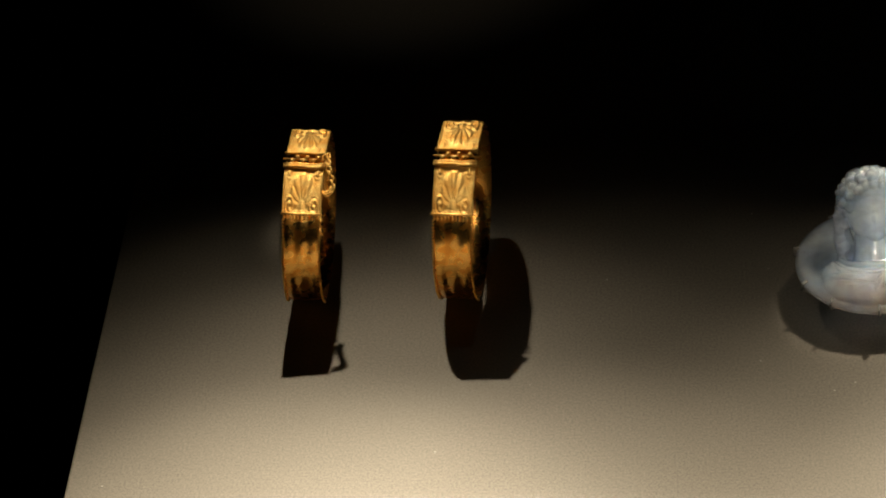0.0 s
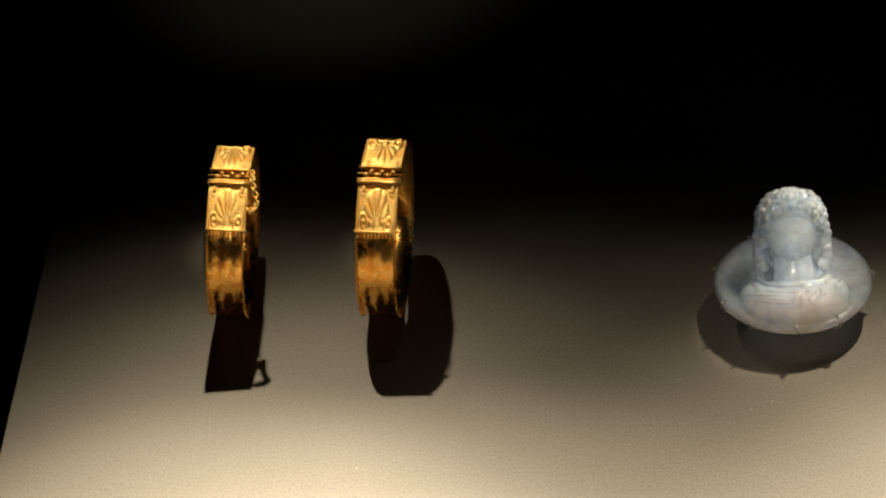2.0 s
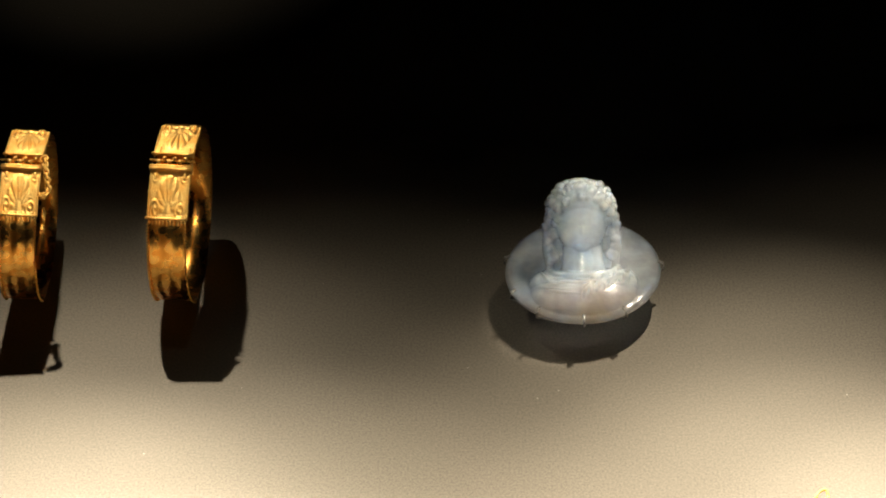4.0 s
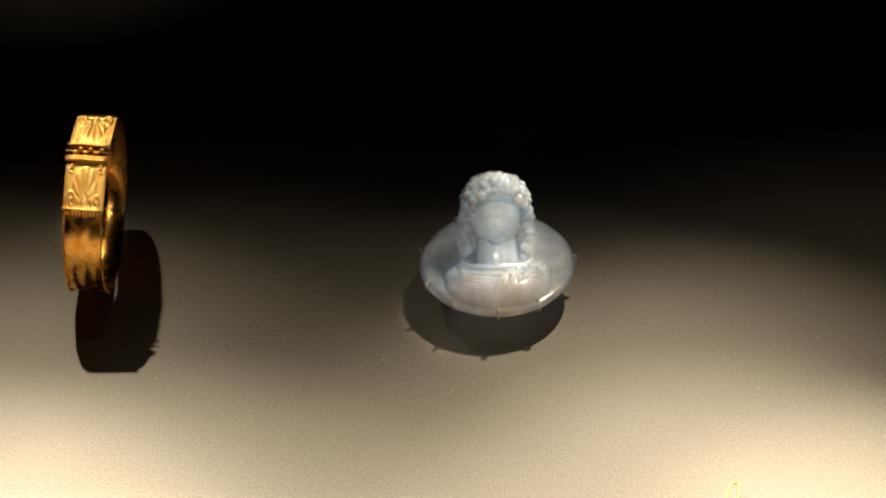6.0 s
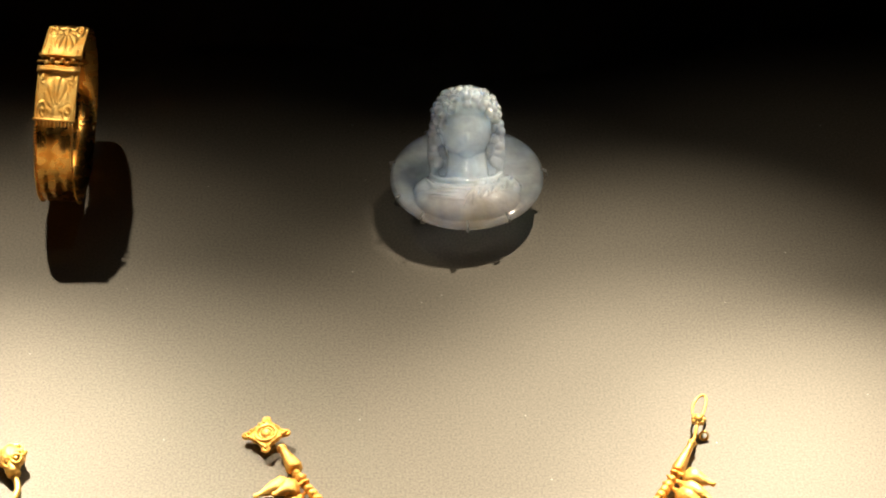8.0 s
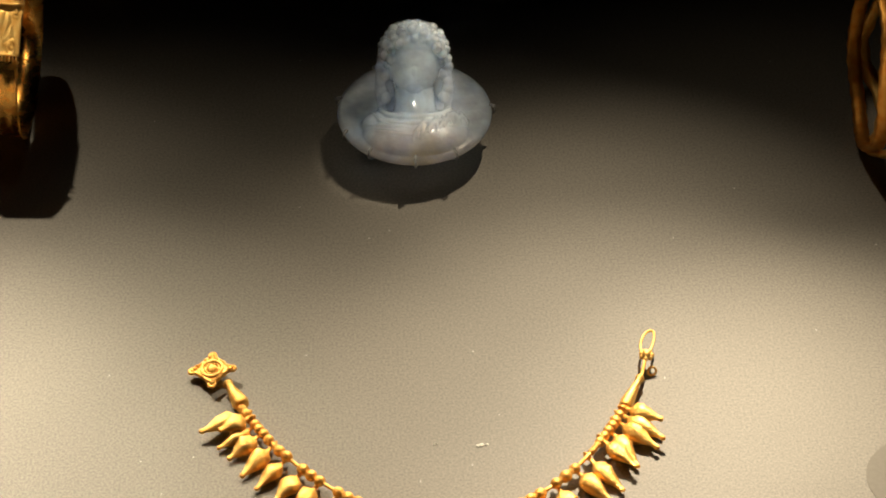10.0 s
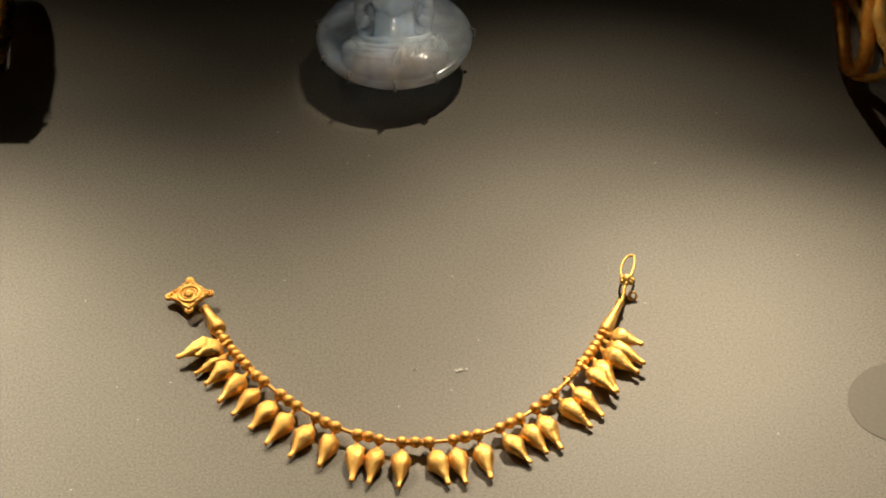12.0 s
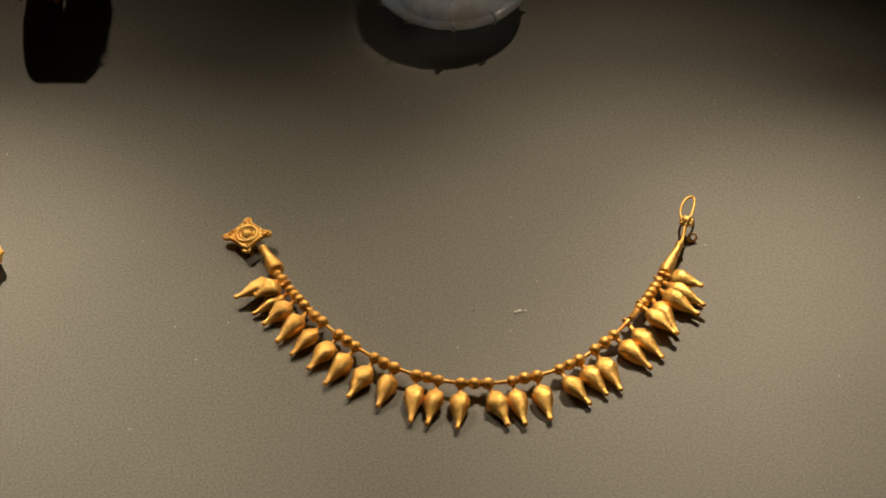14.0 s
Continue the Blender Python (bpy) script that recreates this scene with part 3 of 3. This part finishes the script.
    loop = [(0.0742, 0.0338, 0.0050), (0.0735, 0.0362, 0.0052), (0.0740, 0.0392, 0.0054), (0.0754, 0.0422, 0.0056), (0.0772, 0.0438, 0.0056),
            (0.0784, 0.0434, 0.0055), (0.0784, 0.0408, 0.0054), (0.0775, 0.0372, 0.0053), (0.0763, 0.0342, 0.0051)]
    sweep(bm, spline(loop, 5), 0.00044, 8)
    part("hook", bm, GOLD, n, "thin gold wire hook")
    bm = bmesh.new()
    sweep(bm, spline([(0.0728, 0.0243, 0.0036), (0.0737, 0.0275, 0.0040), (0.0743, 0.0300, 0.0046), (0.0750, 0.0322, 0.0050)], 5), 0.0006, 8)
    part("neck_wire", bm, GOLD_MATT, n)
    bm = bmesh.new()
    torus(bm, pose(0.0768, 0.0290, 0.0016, 60, 20, 0), 0.0014, 0.0004, 14, 6)
    part("link", bm, GOLD_MATT, n)


def clasp_body():
    bm = bmesh.new()
    grid = bmesh.ops.create_grid(bm, x_segments=22, y_segments=22, size=1)["verts"]
    for v in grid:
        x, y = v.co.x, v.co.y
        wave = 1 - 0.07 * (math.cos(y * math.pi) + 1) / 2 * abs(x) ** 4 - 0.07 * (math.cos(x * math.pi) + 1) / 2 * abs(y) ** 4
        rag = 1 + 0.07 * noise.noise((x * 3, y * 3, 5))
        v.co = Vector((x * 0.0056 * wave * rag, y * 0.0053 * wave * rag, 0.0005 + 0.0006 * noise.noise((x * 5, y * 5, 1)) + (0.0005 if max(abs(x), abs(y)) > 0.85 else 0)))
    out = bmesh.ops.extrude_face_region(bm, geom=bm.faces[:])
    for v in out["geom"]:
        if isinstance(v, bmesh.types.BMVert):
            v.co.z = -0.0006
    return bm


necklace()


# ---- earring ----
def earring():
    e = thing("earring", pose(-0.1478, 0.0240, 0.0), "gold hoop earring with a cluster of coiled wire", "earring")
    rng = random.Random(3)
    bm = bmesh.new()
    pts = [(-0.0085 + 0.0105 * math.cos(a), -0.0115 + 0.0105 * math.sin(a), 0.0016 + 0.0008 * math.sin(a * 0.5)) for a in np.linspace(0.9, -4.3, 48)]
    sweep(bm, pts, [0.0012 - 0.0006 * k / 47 for k in range(48)], 9)
    part("hoop", bm, GOLD, e, "tapered gold wire hoop")
    for k in range(7):
        bm = bmesh.new()
        c = Vector((-0.0010 + 0.0034 * math.cos(k * 0.9), 0.0010 + 0.0034 * math.sin(k * 0.9), 0.0046 + 0.0012 * math.cos(k)))
        torus(bm, Matrix.Translation(c) @ Euler((rng.uniform(-0.5, 0.5), rng.uniform(-0.5, 0.5), 0)).to_matrix().to_4x4(), 0.0016, 0.0006, 14, 7)
        ball(bm, c, 0.0009, 8, 6)
        part("coil", bm, GOLD, e)
    bm = bmesh.new()
    ball(bm, (-0.001, 0.001, 0.0034), (0.0048, 0.0046, 0.0034), 16, 10)
    part("cluster_core", bm, GOLD_MATT, e)
    bm = bmesh.new()
    lathe(bm, [(0, 0.0026), (0.001, 0.0030), (0.003, 0.0022), (0.0045, 0.0024), (0.005, 0.0012)], 14)
    part("collar", bm, GOLD, e, "", lying((-0.0005, -0.0012, 0.0030), (0.0005, -0.0065, 0.0024)))


earring()


# ---- small things on the board ----
# thin round disc, a little darker than the board
bm = bmesh.new()
lathe(bm, [(0.0, 0.0173), (0.0001, 0.0174), (0.0002, 0.0173)], 72)
bmesh.ops.transform(bm, matrix=Matrix.Rotation(radians(-90), 4, "Y"), verts=bm.verts[:])
pad = tagged(new("round_disc", mesh_of(bm, DISC, False)), "thin round disc, slightly darker than the display board", "pad")
pad.location = (0.1574, -0.0200, 0.0)


def lint(x, y, size, seed):
    rng = random.Random(seed)
    bm = bmesh.new()
    for k in range(9):
        c = Vector((rng.gauss(0, size), rng.gauss(0, size * 0.5), 0.0002))
        ball(bm, c, (size * rng.uniform(0.4, 0.9), size * rng.uniform(0.2, 0.5), 0.00015), 8, 5, Matrix.Rotation(rng.uniform(0, 3), 4, "Z"))
    ob = tagged(new("lint", mesh_of(bm, LINT)), "tiny pale flake of lint on the board", "lint", "lint on the board")
    ob.location = (x, y, 0.0)


lint(0.0198, -0.0006, 0.0010, 5)
lint(0.0049, 0.0002, 0.0004, 2)
